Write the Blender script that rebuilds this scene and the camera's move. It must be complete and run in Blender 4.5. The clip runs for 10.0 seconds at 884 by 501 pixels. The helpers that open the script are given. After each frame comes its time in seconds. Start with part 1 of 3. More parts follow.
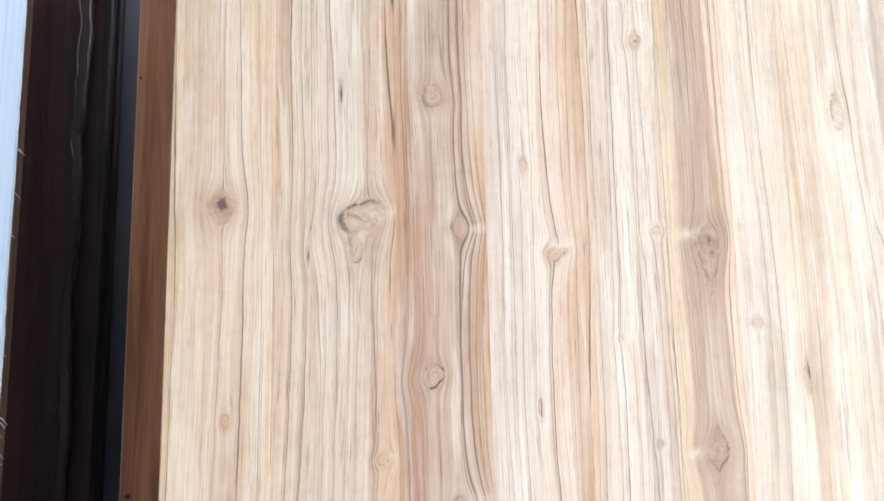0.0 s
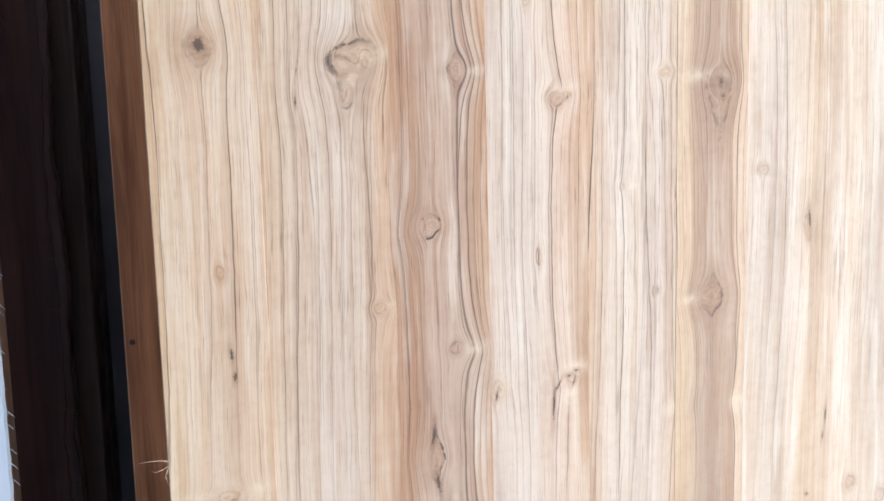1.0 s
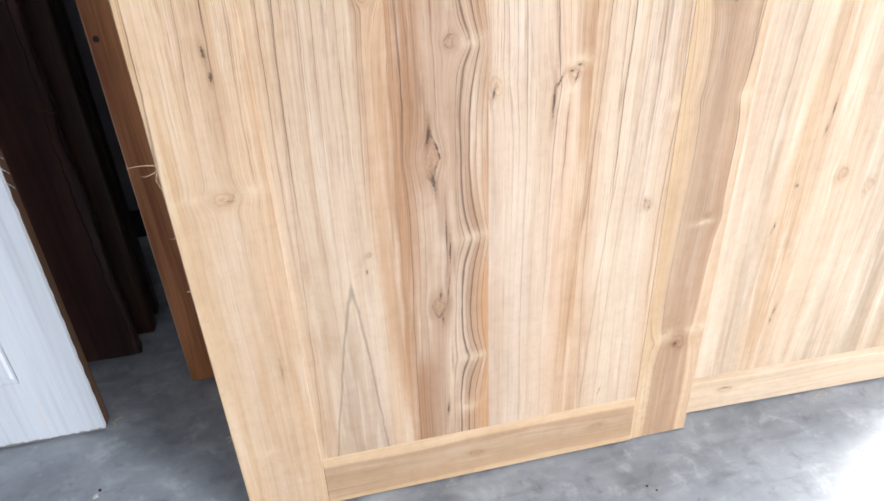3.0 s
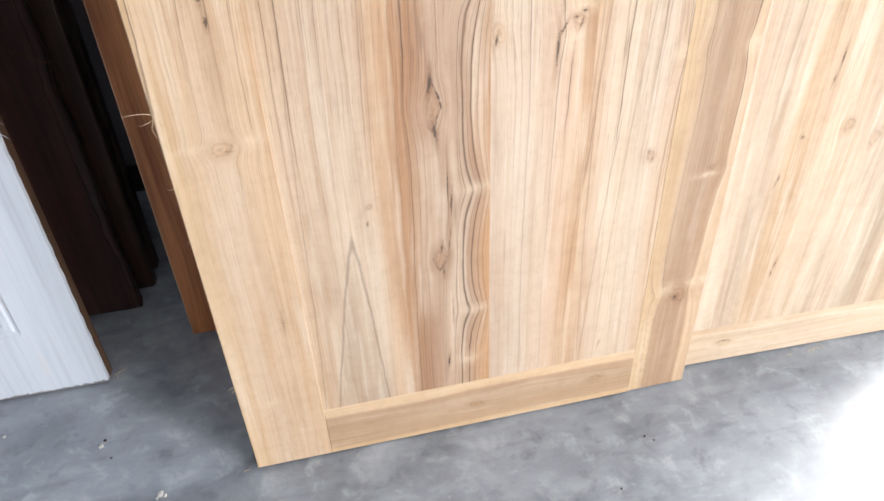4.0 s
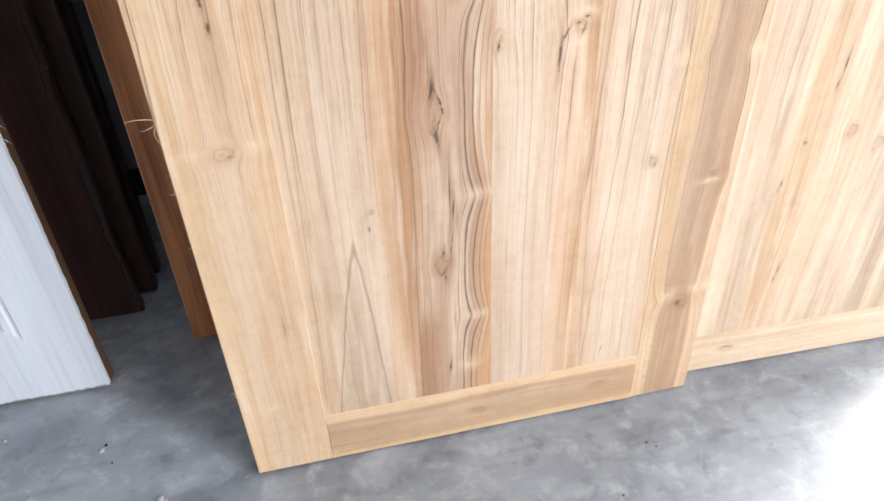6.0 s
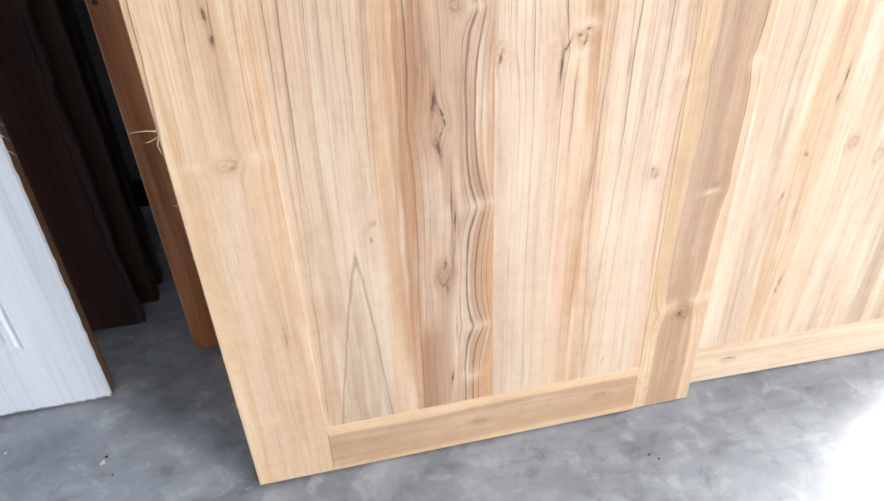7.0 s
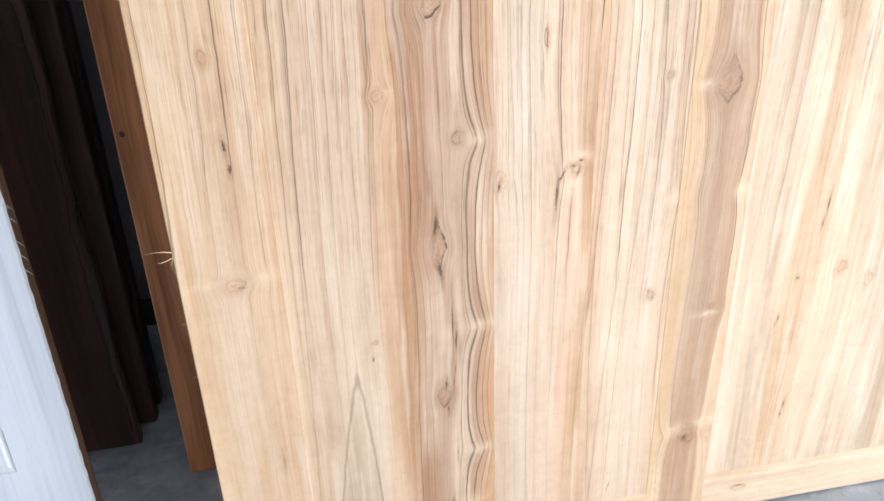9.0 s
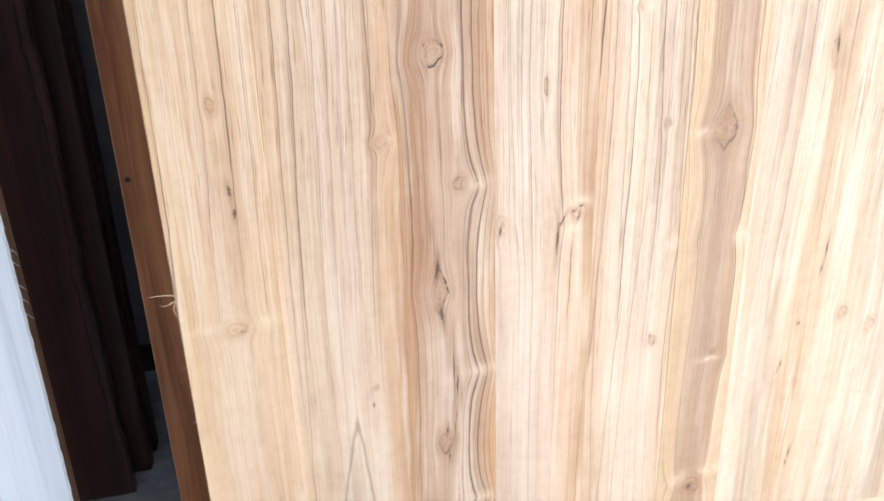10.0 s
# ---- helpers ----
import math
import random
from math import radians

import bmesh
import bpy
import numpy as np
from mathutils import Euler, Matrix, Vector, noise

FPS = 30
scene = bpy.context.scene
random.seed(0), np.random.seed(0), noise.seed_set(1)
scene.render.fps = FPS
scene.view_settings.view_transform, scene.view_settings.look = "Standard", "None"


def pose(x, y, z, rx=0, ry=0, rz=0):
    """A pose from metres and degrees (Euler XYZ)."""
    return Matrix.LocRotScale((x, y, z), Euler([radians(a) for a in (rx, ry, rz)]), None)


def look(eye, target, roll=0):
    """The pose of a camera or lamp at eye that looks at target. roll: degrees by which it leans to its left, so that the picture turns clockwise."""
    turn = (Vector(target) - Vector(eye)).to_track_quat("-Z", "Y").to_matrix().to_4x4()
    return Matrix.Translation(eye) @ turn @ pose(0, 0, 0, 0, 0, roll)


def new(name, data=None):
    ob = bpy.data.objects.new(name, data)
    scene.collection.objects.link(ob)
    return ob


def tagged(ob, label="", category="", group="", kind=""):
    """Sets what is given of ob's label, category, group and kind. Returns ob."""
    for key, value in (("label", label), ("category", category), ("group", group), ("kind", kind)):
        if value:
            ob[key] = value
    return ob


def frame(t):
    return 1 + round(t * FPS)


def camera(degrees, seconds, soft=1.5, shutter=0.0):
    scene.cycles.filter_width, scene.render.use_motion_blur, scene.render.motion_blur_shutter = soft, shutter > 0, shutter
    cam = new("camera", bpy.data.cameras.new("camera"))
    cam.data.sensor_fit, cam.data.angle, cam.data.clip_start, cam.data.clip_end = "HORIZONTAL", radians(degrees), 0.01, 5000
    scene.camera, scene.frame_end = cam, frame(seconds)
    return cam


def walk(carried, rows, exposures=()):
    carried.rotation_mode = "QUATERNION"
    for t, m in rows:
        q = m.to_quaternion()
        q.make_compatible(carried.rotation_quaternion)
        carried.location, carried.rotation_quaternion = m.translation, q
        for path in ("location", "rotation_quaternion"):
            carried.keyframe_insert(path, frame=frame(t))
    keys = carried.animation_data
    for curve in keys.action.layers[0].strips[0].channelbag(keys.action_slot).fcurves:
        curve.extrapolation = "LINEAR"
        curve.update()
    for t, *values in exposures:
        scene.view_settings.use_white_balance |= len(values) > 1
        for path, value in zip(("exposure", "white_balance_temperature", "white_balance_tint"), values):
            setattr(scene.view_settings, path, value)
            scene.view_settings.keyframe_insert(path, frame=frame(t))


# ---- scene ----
cam = camera(66.98, 10.0, soft=1.6)
LIFT = 0.0045   # the leaning leaves stand on their rear arris
PATH = [
    (0, pose(0.1732, -0.7859, 1.1635, 89.997, -0.473, -12.047)),
    (0.5, pose(0.1759, -0.7719, 1.1646, 83.258, -0.357, -12.165)),
    (1, pose(0.1800, -0.7517, 1.1653, 76.777, -0.210, -12.444)),
    (1.5, pose(0.1852, -0.7436, 1.1659, 71.223, -0.153, -12.245)),
    (2, pose(0.1884, -0.7308, 1.1631, 66.061, 0.066, -12.324)),
    (2.5, pose(0.1920, -0.7180, 1.1602, 59.255, 0.175, -12.746)),
    (3, pose(0.1950, -0.6989, 1.1467, 50.925, 0.309, -13.083)),
    (3.2, pose(0.1886, -0.7021, 1.1401, 49.499, 0.252, -13.291)),
    (4.5, pose(0.1931, -0.6942, 1.1356, 47.028, 0.299, -13.065)),
    (5, pose(0.1923, -0.6912, 1.1367, 46.952, 0.226, -13.057)),
    (5.5, pose(0.1933, -0.6910, 1.1371, 47.046, 0.197, -13.044)),
    (6.8, pose(0.1915, -0.7039, 1.1354, 48.512, 0.408, -12.824)),
    (7, pose(0.1913, -0.6962, 1.1366, 48.598, 0.308, -12.857)),
    (7.5, pose(0.1890, -0.7022, 1.1428, 51.448, 0.243, -12.619)),
    (8, pose(0.1897, -0.7028, 1.1456, 52.800, 0.271, -12.623)),
    (8.5, pose(0.1878, -0.7113, 1.1465, 56.511, 0.135, -12.551)),
    (9, pose(0.1886, -0.7184, 1.1509, 58.976, 0.190, -12.460)),
    (9.5, pose(0.1860, -0.7213, 1.1515, 60.745, 0.144, -12.414)),
    (10, pose(0.1823, -0.7243, 1.1499, 63.017, 0.036, -12.536)),
]
walk(cam, [(t, Matrix.Translation((0, 0, LIFT)) @ m) for t, m in PATH],
     exposures=[(0.0, 1.53, 5600, 6), (0.6, 1.46, 5620, 8), (1.0, 1.39, 5700, 9), (1.6, 1.35, 6100, 11), (2.2, 1.38, 6300, 11), (4.3, 1.41, 6600, 11), (7.0, 1.41, 6600, 12), (10.0, 1.52, 6250, 10)])

# ---- light ----
world = bpy.data.worlds.new("sky")
scene.world = world
world.use_nodes = True
wn = world.node_tree.nodes
sky = wn.new("ShaderNodeTexSky")
sky.sky_type = "NISHITA"
sky.sun_disc = False
sky.sun_elevation = radians(48)
sky.sun_rotation = radians(56)
wn["Background"].inputs["Strength"].default_value = 0.05
world.node_tree.links.new(sky.outputs["Color"], wn["Background"].inputs["Color"])

sun_data = bpy.data.lights.new("sun", "SUN")
sun_data.energy, sun_data.angle, sun_data.color = 3.8, radians(44.0), (1.0, 0.95, 0.87)
sun = new("sun", sun_data)
sun.matrix_world = look((0.83 * 5, 0.55 * 5, 5.6), (0, 0, 0))


def area(name, eye, target, sx, sy, power, color):
    data = bpy.data.lights.new(name, "AREA")
    data.shape, data.size, data.size_y, data.energy, data.color = "RECTANGLE", sx, sy, power, color
    ob = new(name, data)
    ob.matrix_world = look(eye, target)
    return ob


area("shopfront_daylight", (5.2, -5.35, 1.6), (0.3, 0.0, 0.9), 2.7, 2.6, 285, (0.94, 0.975, 1.0))
# second lamp: unseen fill, added to brighten the floor on the right
area("floor_fill_north", (3.28, 1.08, 1.75), (3.0, 0.0, 1.45), 2.5, 3.3, 170, (0.92, 0.965, 1.0))

# ---- materials ----


class Nodes:
    """Short hand for a node material."""

    def __init__(self, name):
        self.mat = bpy.data.materials.new(name)
        self.mat.use_nodes = True
        self.tree = self.mat.node_tree
        self.bsdf = self.tree.nodes["Principled BSDF"]

    def node(self, kind, **props):
        n = self.tree.nodes.new(kind)
        for k, v in props.items():
            setattr(n, k, v)
        return n

    def plug(self, value, socket):
        if isinstance(value, bpy.types.NodeSocket):
            self.tree.links.new(value, socket)
        else:
            socket.default_value = value

    def math(self, op, a, b=0.0, c=0.0, clamp=False):
        n = self.node("ShaderNodeMath", operation=op, use_clamp=clamp)
        for v, sck in zip((a, b, c), n.inputs):
            self.plug(v, sck)
        return n.outputs[0]

    def step(self, v, lo, hi, a=0.0, b=1.0):
        n = self.node("ShaderNodeMapRange", interpolation_type="SMOOTHSTEP")
        for v2, sck in zip((v, lo, hi, a, b), n.inputs):
            self.plug(v2, sck)
        return n.outputs[0]

    def attr(self, name):
        return self.node("ShaderNodeAttribute", attribute_name=name).outputs["Fac"]

    def place(self):
        return self.node("ShaderNodeTexCoord").outputs["Object"]

    def split(self, v):
        n = self.node("ShaderNodeSeparateXYZ")
        self.plug(v, n.inputs[0])
        return n.outputs

    def join(self, x, y, z):
        n = self.node("ShaderNodeCombineXYZ")
        for v, sck in zip((x, y, z), n.inputs):
            self.plug(v, sck)
        return n.outputs[0]

    def noise(self, vec, scale=1.0, detail=2.0, rough=0.5, distortion=0.0):
        n = self.node("ShaderNodeTexNoise")
        for key, v in (("Vector", vec), ("Scale", scale), ("Detail", detail), ("Roughness", rough), ("Distortion", distortion)):
            self.plug(v, n.inputs[key])
        return n.outputs["Fac"]

    def ramp(self, v, stops, interpolation="LINEAR"):
        n = self.node("ShaderNodeValToRGB")
        n.color_ramp.interpolation = interpolation
        els = n.color_ramp.elements
        while len(els) < len(stops):
            els.new(0.5)
        for e, (p, c) in zip(els, stops):
            e.position, e.color = p, (*c, 1)
        self.plug(v, n.inputs[0])
        return n.outputs["Color"]

    def mix(self, f, a, b, mode="MIX"):
        n = self.node("ShaderNodeMix", data_type="RGBA", blend_type=mode)
        self.plug(f, n.inputs[0])
        for v, sck in ((a, n.inputs[6]), (b, n.inputs[7])):
            self.plug((*v, 1) if isinstance(v, tuple) else v, sck)
        return n.outputs[2]

    def bump(self, h, strength, distance):
        n = self.node("ShaderNodeBump")
        for v, key in ((strength, "Strength"), (distance, "Distance"), (h, "Height")):
            self.plug(v, n.inputs[key])
        self.plug(n.outputs[0], self.bsdf.inputs["Normal"])

    def done(self, color, rough, spec=0.5):
        self.plug(color, self.bsdf.inputs["Base Color"])
        self.plug(rough, self.bsdf.inputs["Roughness"])
        self.plug(spec, self.bsdf.inputs["Specular IOR Level"])
        return self.mat


def sawn_teak(name, x0, x1, stops, seed, lines=0.6, freq=80.0, streaks=(), along="z", rough=0.6, bands=1.0, dark=(0.075, 0.05, 0.04)):
    """Planed raw teak. The attribute 'grain' is the place across the fibres, bent round the knots."""
    m = Nodes(name)
    u = m.attr("grain")
    x, y, z = m.split(m.place())
    length = z if along == "z" else x

    def stretched(across, along_, shift, detail=2.0, rough=0.5):
        return m.noise(m.join(m.math("MULTIPLY", u, across), seed + shift, m.math("MULTIPLY", length, along_)), 1.0, detail, rough)

    shake = m.math("MULTIPLY_ADD", stretched(6.0, 2.2, 0.0), 0.014, -0.007)
    raw = u
    u = m.math("ADD", u, m.math("MULTIPLY_ADD", m.noise(m.join(m.math("MULTIPLY", raw, 38.0), seed + 40, m.math("MULTIPLY", length, 9.0)), 1.0, 3, 0.55), 0.0052, -0.0026))
    u = m.math("ADD", u, m.math("MULTIPLY_ADD", m.noise(m.join(m.math("MULTIPLY", raw, 130.0), seed + 47, m.math("MULTIPLY", length, 32.0)), 1.0, 2, 0.5), 0.0018, -0.0009))
    t = m.math("DIVIDE", m.math("SUBTRACT", m.math("ADD", u, shake), x0), x1 - x0, clamp=True)
    color = m.ramp(t, [(p, (r * 0.94, g * 0.845, b * 0.82)) for p, (r, g, b) in stops])
    # broad bands, grey and pale
    color = m.mix(m.step(stretched(16.0, 1.4, 3.0, 3), 0.38, 0.72, 0.0, min(0.9, 0.55 * bands)), color, m.mix(1.0, color, (0.76, 0.74, 0.74), "MULTIPLY"))
    color = m.mix(m.step(stretched(24.0, 1.9, 9.0), 0.48, 0.74, 0.0, min(0.9, 0.5 * bands)), color, (0.70, 0.57, 0.44))
    color = m.mix(m.step(stretched(30.0, 0.9, 15.0), 0.52, 0.72, 0.0, 0.28), color, (0.52, 0.36, 0.225))
    color = m.mix(m.step(stretched(75.0, 2.4, 61.0, 2, 0.55), 0.45, 0.68, 0.0, min(0.9, 0.5 * bands)), color, m.mix(1.0, color, (0.86, 0.76, 0.67), "MULTIPLY"))
    color = m.mix(m.step(stretched(60.0, 4.5, 71.0, 2, 0.55), 0.52, 0.72, 0.0, min(0.9, 0.35 * bands)), color, (0.71, 0.60, 0.48))
    blot = m.noise(m.place(), 7.0, 4, 0.6)
    color = m.mix(m.step(blot, 0.42, 0.7, 0.0, 0.28), color, m.mix(1.0, color, (0.80, 0.77, 0.74), "MULTIPLY"))
    # fibres and pores
    fibre = stretched(380.0, 3.5, 0.0, 3.0, 0.6)
    smooth = m.step(length, 0.4, 1.0, 0.28, 1.35)
    color = m.mix(m.math("MULTIPLY", smooth, m.step(fibre, 0.42, 0.74, 0.0, 0.32)), color, m.mix(1.0, color, (0.70, 0.61, 0.54), "MULTIPLY"))
    color = m.mix(m.step(fibre, 0.46, 0.25, 0.0, 0.2), color, (0.74, 0.62, 0.49))
    dash = stretched(440.0, 13.0, 33.0, 2.0, 0.6)
    color = m.mix(m.math("MULTIPLY", m.step(dash, 0.61, 0.72, 0.0, 0.65 * lines), smooth), color, m.mix(1.0, color, (0.42, 0.34, 0.29), "MULTIPLY"))
    pore = stretched(800.0, 16.0, 21.0, 1.0)
    color = m.mix(m.math("MULTIPLY", smooth, m.step(pore, 0.64, 0.76, 0.0, 0.5)), color, m.mix(1.0, color, (0.50, 0.42, 0.36), "MULTIPLY"))
    # growth rings: thin dark lines, each of its own strength
    phase = m.math("MULTIPLY_ADD", stretched(15.0, 0.45, 5.0, 2.5), 5.2, m.math("MULTIPLY", m.math("ADD", u, m.math("MULTIPLY", shake, 0.35)), freq * 0.6))
    which = m.node("ShaderNodeTexWhiteNoise", noise_dimensions="1D")
    m.plug(m.math("ADD", m.math("FLOOR", phase), seed), which.inputs["W"])
    power = m.math("POWER", which.outputs["Value"], 1.1)
    off = m.math("SUBTRACT", m.math("FRACT", phase), 0.5)
    fade = stretched(60.0, 3.6, 7.0, 3.0, 0.6)
    thin = m.step(m.math("ABSOLUTE", off), 0.006, m.math("MULTIPLY_ADD", power, 0.028, 0.02), 1.0, 0.0)
    thin = m.math("MULTIPLY", thin, m.step(m.attr("knot"), 0.95, 1.7))
    line = m.math("MULTIPLY", m.math("MULTIPLY", thin, power), m.step(fade, 0.32, 0.50, 0.12, 1.0))
    if along == "z":
        lines_here = m.step(z, 0.40, 1.0, 0.28 * lines, min(1.0, 2.0 * lines))
    else:
        lines_here = lines
    # one flank of each ring is a soft shade
    soft = m.math("MULTIPLY", m.step(off, -0.42, 0.0, 0.0, 1.0), m.step(off, 0.0, 0.06, 1.0, 0.0))
    color = m.mix(m.math("MULTIPLY", m.math("MULTIPLY", soft, power), m.math("MULTIPLY_ADD", lines_here, 0.35, 0.25 * lines)), color, m.mix(1.0, color, (0.72, 0.60, 0.52), "MULTIPLY"))
    color = m.mix(m.math("MULTIPLY", line, lines_here), color, dark)
    phase2 = m.math("MULTIPLY_ADD", stretched(30.0, 1.0, 52.0, 2.0), 3.0, m.math("MULTIPLY", phase, 2.3))
    which2 = m.node("ShaderNodeTexWhiteNoise", noise_dimensions="1D")
    m.plug(m.math("ADD", m.math("FLOOR", phase2), seed + 0.5), which2.inputs["W"])
    off2 = m.math("ABSOLUTE", m.math("SUBTRACT", m.math("FRACT", phase2), 0.5))
    hair = m.math("MULTIPLY", m.step(off2, 0.01, 0.09, 1.0, 0.0), m.math("MULTIPLY", m.math("POWER", which2.outputs["Value"], 1.5), m.step(dash, 0.42, 0.55)))
    color = m.mix(m.math("MULTIPLY", hair, m.math("MULTIPLY", lines_here, 0.6)), color, m.mix(1.0, color, (0.42, 0.33, 0.28), "MULTIPLY"))
    mottle = m.noise(m.place(), 55.0, 3, 0.6, 0.5)
    color = m.mix(m.step(mottle, 0.42, 0.68, 0.0, 0.22), color, m.mix(1.0, color, (0.78, 0.72, 0.68), "MULTIPLY"))
    # strong veins
    for at, width, depth, *reach in streaks:
        d = m.math("SUBTRACT", u, at)
        if reach:
            low, high, slope = reach
            d = m.math("SUBTRACT", d, m.math("MULTIPLY_ADD", length, slope, -slope * (low + high) / 2))
            depth = m.math("MULTIPLY", m.math("MULTIPLY", m.step(length, low - 0.05, low + 0.05), m.step(length, high - 0.05, high + 0.05, 1.0, 0.0)), depth)
        wide = m.math("MULTIPLY", m.step(d, -width * 4, 0.0), m.step(d, 0.0, width * 0.6, 1.0, 0.0))
        color = m.mix(m.math("MULTIPLY", wide, m.math("MULTIPLY", depth, 0.4)), color, m.mix(1.0, color, (0.6, 0.45, 0.36), "MULTIPLY"))
        vein = m.math("MULTIPLY", m.step(m.math("ABSOLUTE", d), 0.0, width, 1.0, 0.0), m.math("MULTIPLY", m.step(fade, 0.25, 0.5, 0.5, 1.0), depth))
        color = m.mix(vein, color, dark)
    arch = m.math("ADD", m.attr("arch"), m.math("MULTIPLY_ADD", m.noise(m.place(), 22.0, 3, 0.6), 0.05, -0.025))
    color = m.mix(m.step(arch, 0.01, -0.06, 0.0, 0.45), color, m.mix(1.0, color, (0.80, 0.83, 0.84), "MULTIPLY"))
    color = m.mix(m.step(m.math("ABSOLUTE", arch), 0.0, 0.026, 0.42, 0.0), color, dark)
    flare = m.math("MULTIPLY", m.attr("flare"), m.step(m.noise(m.place(), 90.0, 3, 0.6), 0.3, 0.6, 0.35, 1.0))
    color = m.mix(m.math("MULTIPLY", flare, 0.45), color, (0.72, 0.57, 0.40))
    # knots: a pale fill, rings, and a broken dark rim
    warp = m.noise(m.place(), 62.0, 4, 0.65, 0.6)
    k = m.math("ADD", m.attr("knot"), m.math("MULTIPLY_ADD", warp, 0.7, -0.35))
    color = m.mix(m.step(k, 0.9, 2.5, 0.5, 0.0), color, m.mix(1.0, color, (0.80, 0.72, 0.65), "MULTIPLY"))
    ringlet = m.math("MULTIPLY_ADD", m.math("SINE", m.math("MULTIPLY_ADD", k, 9.0, m.math("MULTIPLY", warp, 14.0))), 0.5, 0.5)
    heart = m.mix(1.0, color, m.mix(ringlet, (1.04, 1.02, 1.0), (0.80, 0.71, 0.63)), "MULTIPLY")
    color = m.mix(m.step(k, 0.75, 1.15, 0.6, 0.0), color, heart)
    rim = m.math("ABSOLUTE", m.math("SUBTRACT", k, 1.0))
    broken = m.step(m.noise(m.place(), 75.0, 2), 0.34, 0.56, 0.25, 1.0)
    color = m.mix(m.math("MULTIPLY", m.math("MULTIPLY", m.step(rim, 0.0, m.math("MULTIPLY_ADD", broken, 0.15, 0.06), 1.0, 0.0), broken), m.attr("rim")), color, (0.085, 0.055, 0.04))
    pit = m.math("ADD", m.attr("pit"), m.math("MULTIPLY_ADD", m.noise(m.place(), 300.0, 3, 0.65), 1.5, -0.7))
    color = m.mix(m.step(pit, 0.9, 2.2, 0.4, 0.0), color, m.mix(1.0, color, (0.6, 0.5, 0.44), "MULTIPLY"))
    color = m.mix(m.step(pit, 0.45, 1.0, 0.88, 0.0), color, (0.085, 0.055, 0.04))
    height = m.math("SUBTRACT", fibre, m.math("MULTIPLY", m.step(pit, 0.4, 1.0, 1.0, 0.0), 2.0))
    m.bump(m.math("ADD", height, m.math("MULTIPLY", m.step(k, 0.4, 1.6, 1.0, 0.0), 0.5)), 0.25, 0.0012)
    return m.done(color, m.math("MULTIPLY_ADD", fibre, 0.2, rough - 0.1), 0.28)


def stained_wood(name, light, deep, seed, rough, spec=0.4, scale=1.0, coat=0.0):
    m = Nodes(name)
    x, y, z = m.split(m.place())
    v = m.join(m.math("MULTIPLY", x, 40 * scale), m.math("MULTIPLY_ADD", y, 40 * scale, seed), m.math("MULTIPLY", z, 1.6))
    band = m.noise(v, 1.0, 4, 0.6, 0.6)
    fine = m.noise(m.join(m.math("MULTIPLY", x, 400), m.math("MULTIPLY_ADD", y, 400, seed), m.math("MULTIPLY", z, 9)), 1.0, 2)
    blotch = m.noise(m.place(), 5.0, 3)
    color = m.mix(m.step(band, 0.3, 0.7), light, deep)
    color = m.mix(m.step(fine, 0.5, 0.75, 0, 0.5), color, m.mix(1.0, color, (0.55, 0.5, 0.45), "MULTIPLY"))
    color = m.mix(m.step(blotch, 0.4, 0.7, 0, 0.4), color, m.mix(1.0, color, (0.7, 0.66, 0.62), "MULTIPLY"))
    m.bump(band, 0.15, 0.001)
    m.bsdf.inputs["Coat Weight"].default_value = coat
    return m.done(color, m.math("MULTIPLY_ADD", blotch, 0.2, rough - 0.1), spec)


def primer_paint(name, wear, under):
    m = Nodes(name)
    x, y, z = m.split(m.place())
    brush = m.noise(m.join(m.math("MULTIPLY", x, 120), y, m.math("MULTIPLY", z, 3)), 1.0, 4, 0.65)
    worn = m.noise(m.join(m.math("MULTIPLY", x, 30), y, m.math("MULTIPLY", z, 5)), 1.0, 4, 0.6)
    streak = m.noise(m.join(m.math("MULTIPLY", x, 55), y, m.math("MULTIPLY", z, 1.3)), 1.0, 5, 0.6, 0.5)
    color = m.mix(m.step(brush, 0.35, 0.75, 0, 0.45), (0.57, 0.60, 0.65), (0.45, 0.48, 0.535))
    color = m.mix(m.step(worn, 0.58 - 0.25 * (wear - 0.45), 0.75, 0, wear), color, under)
    color = m.mix(m.step(streak, 0.52, 0.70, 0, 0.5), color, m.mix(1.0, color, (0.72, 0.72, 0.74), "MULTIPLY"))
    chip = m.math("ADD", z, m.math("MULTIPLY", m.noise(m.place(), 90.0, 3, 0.6), -0.016))
    color = m.mix(m.step(chip, -0.006, -0.003, 0.8, 0.0), color, (0.10, 0.07, 0.05))
    m.bump(m.math("ADD", brush, streak), 0.35, 0.0012)
    return m.done(color, 0.55)


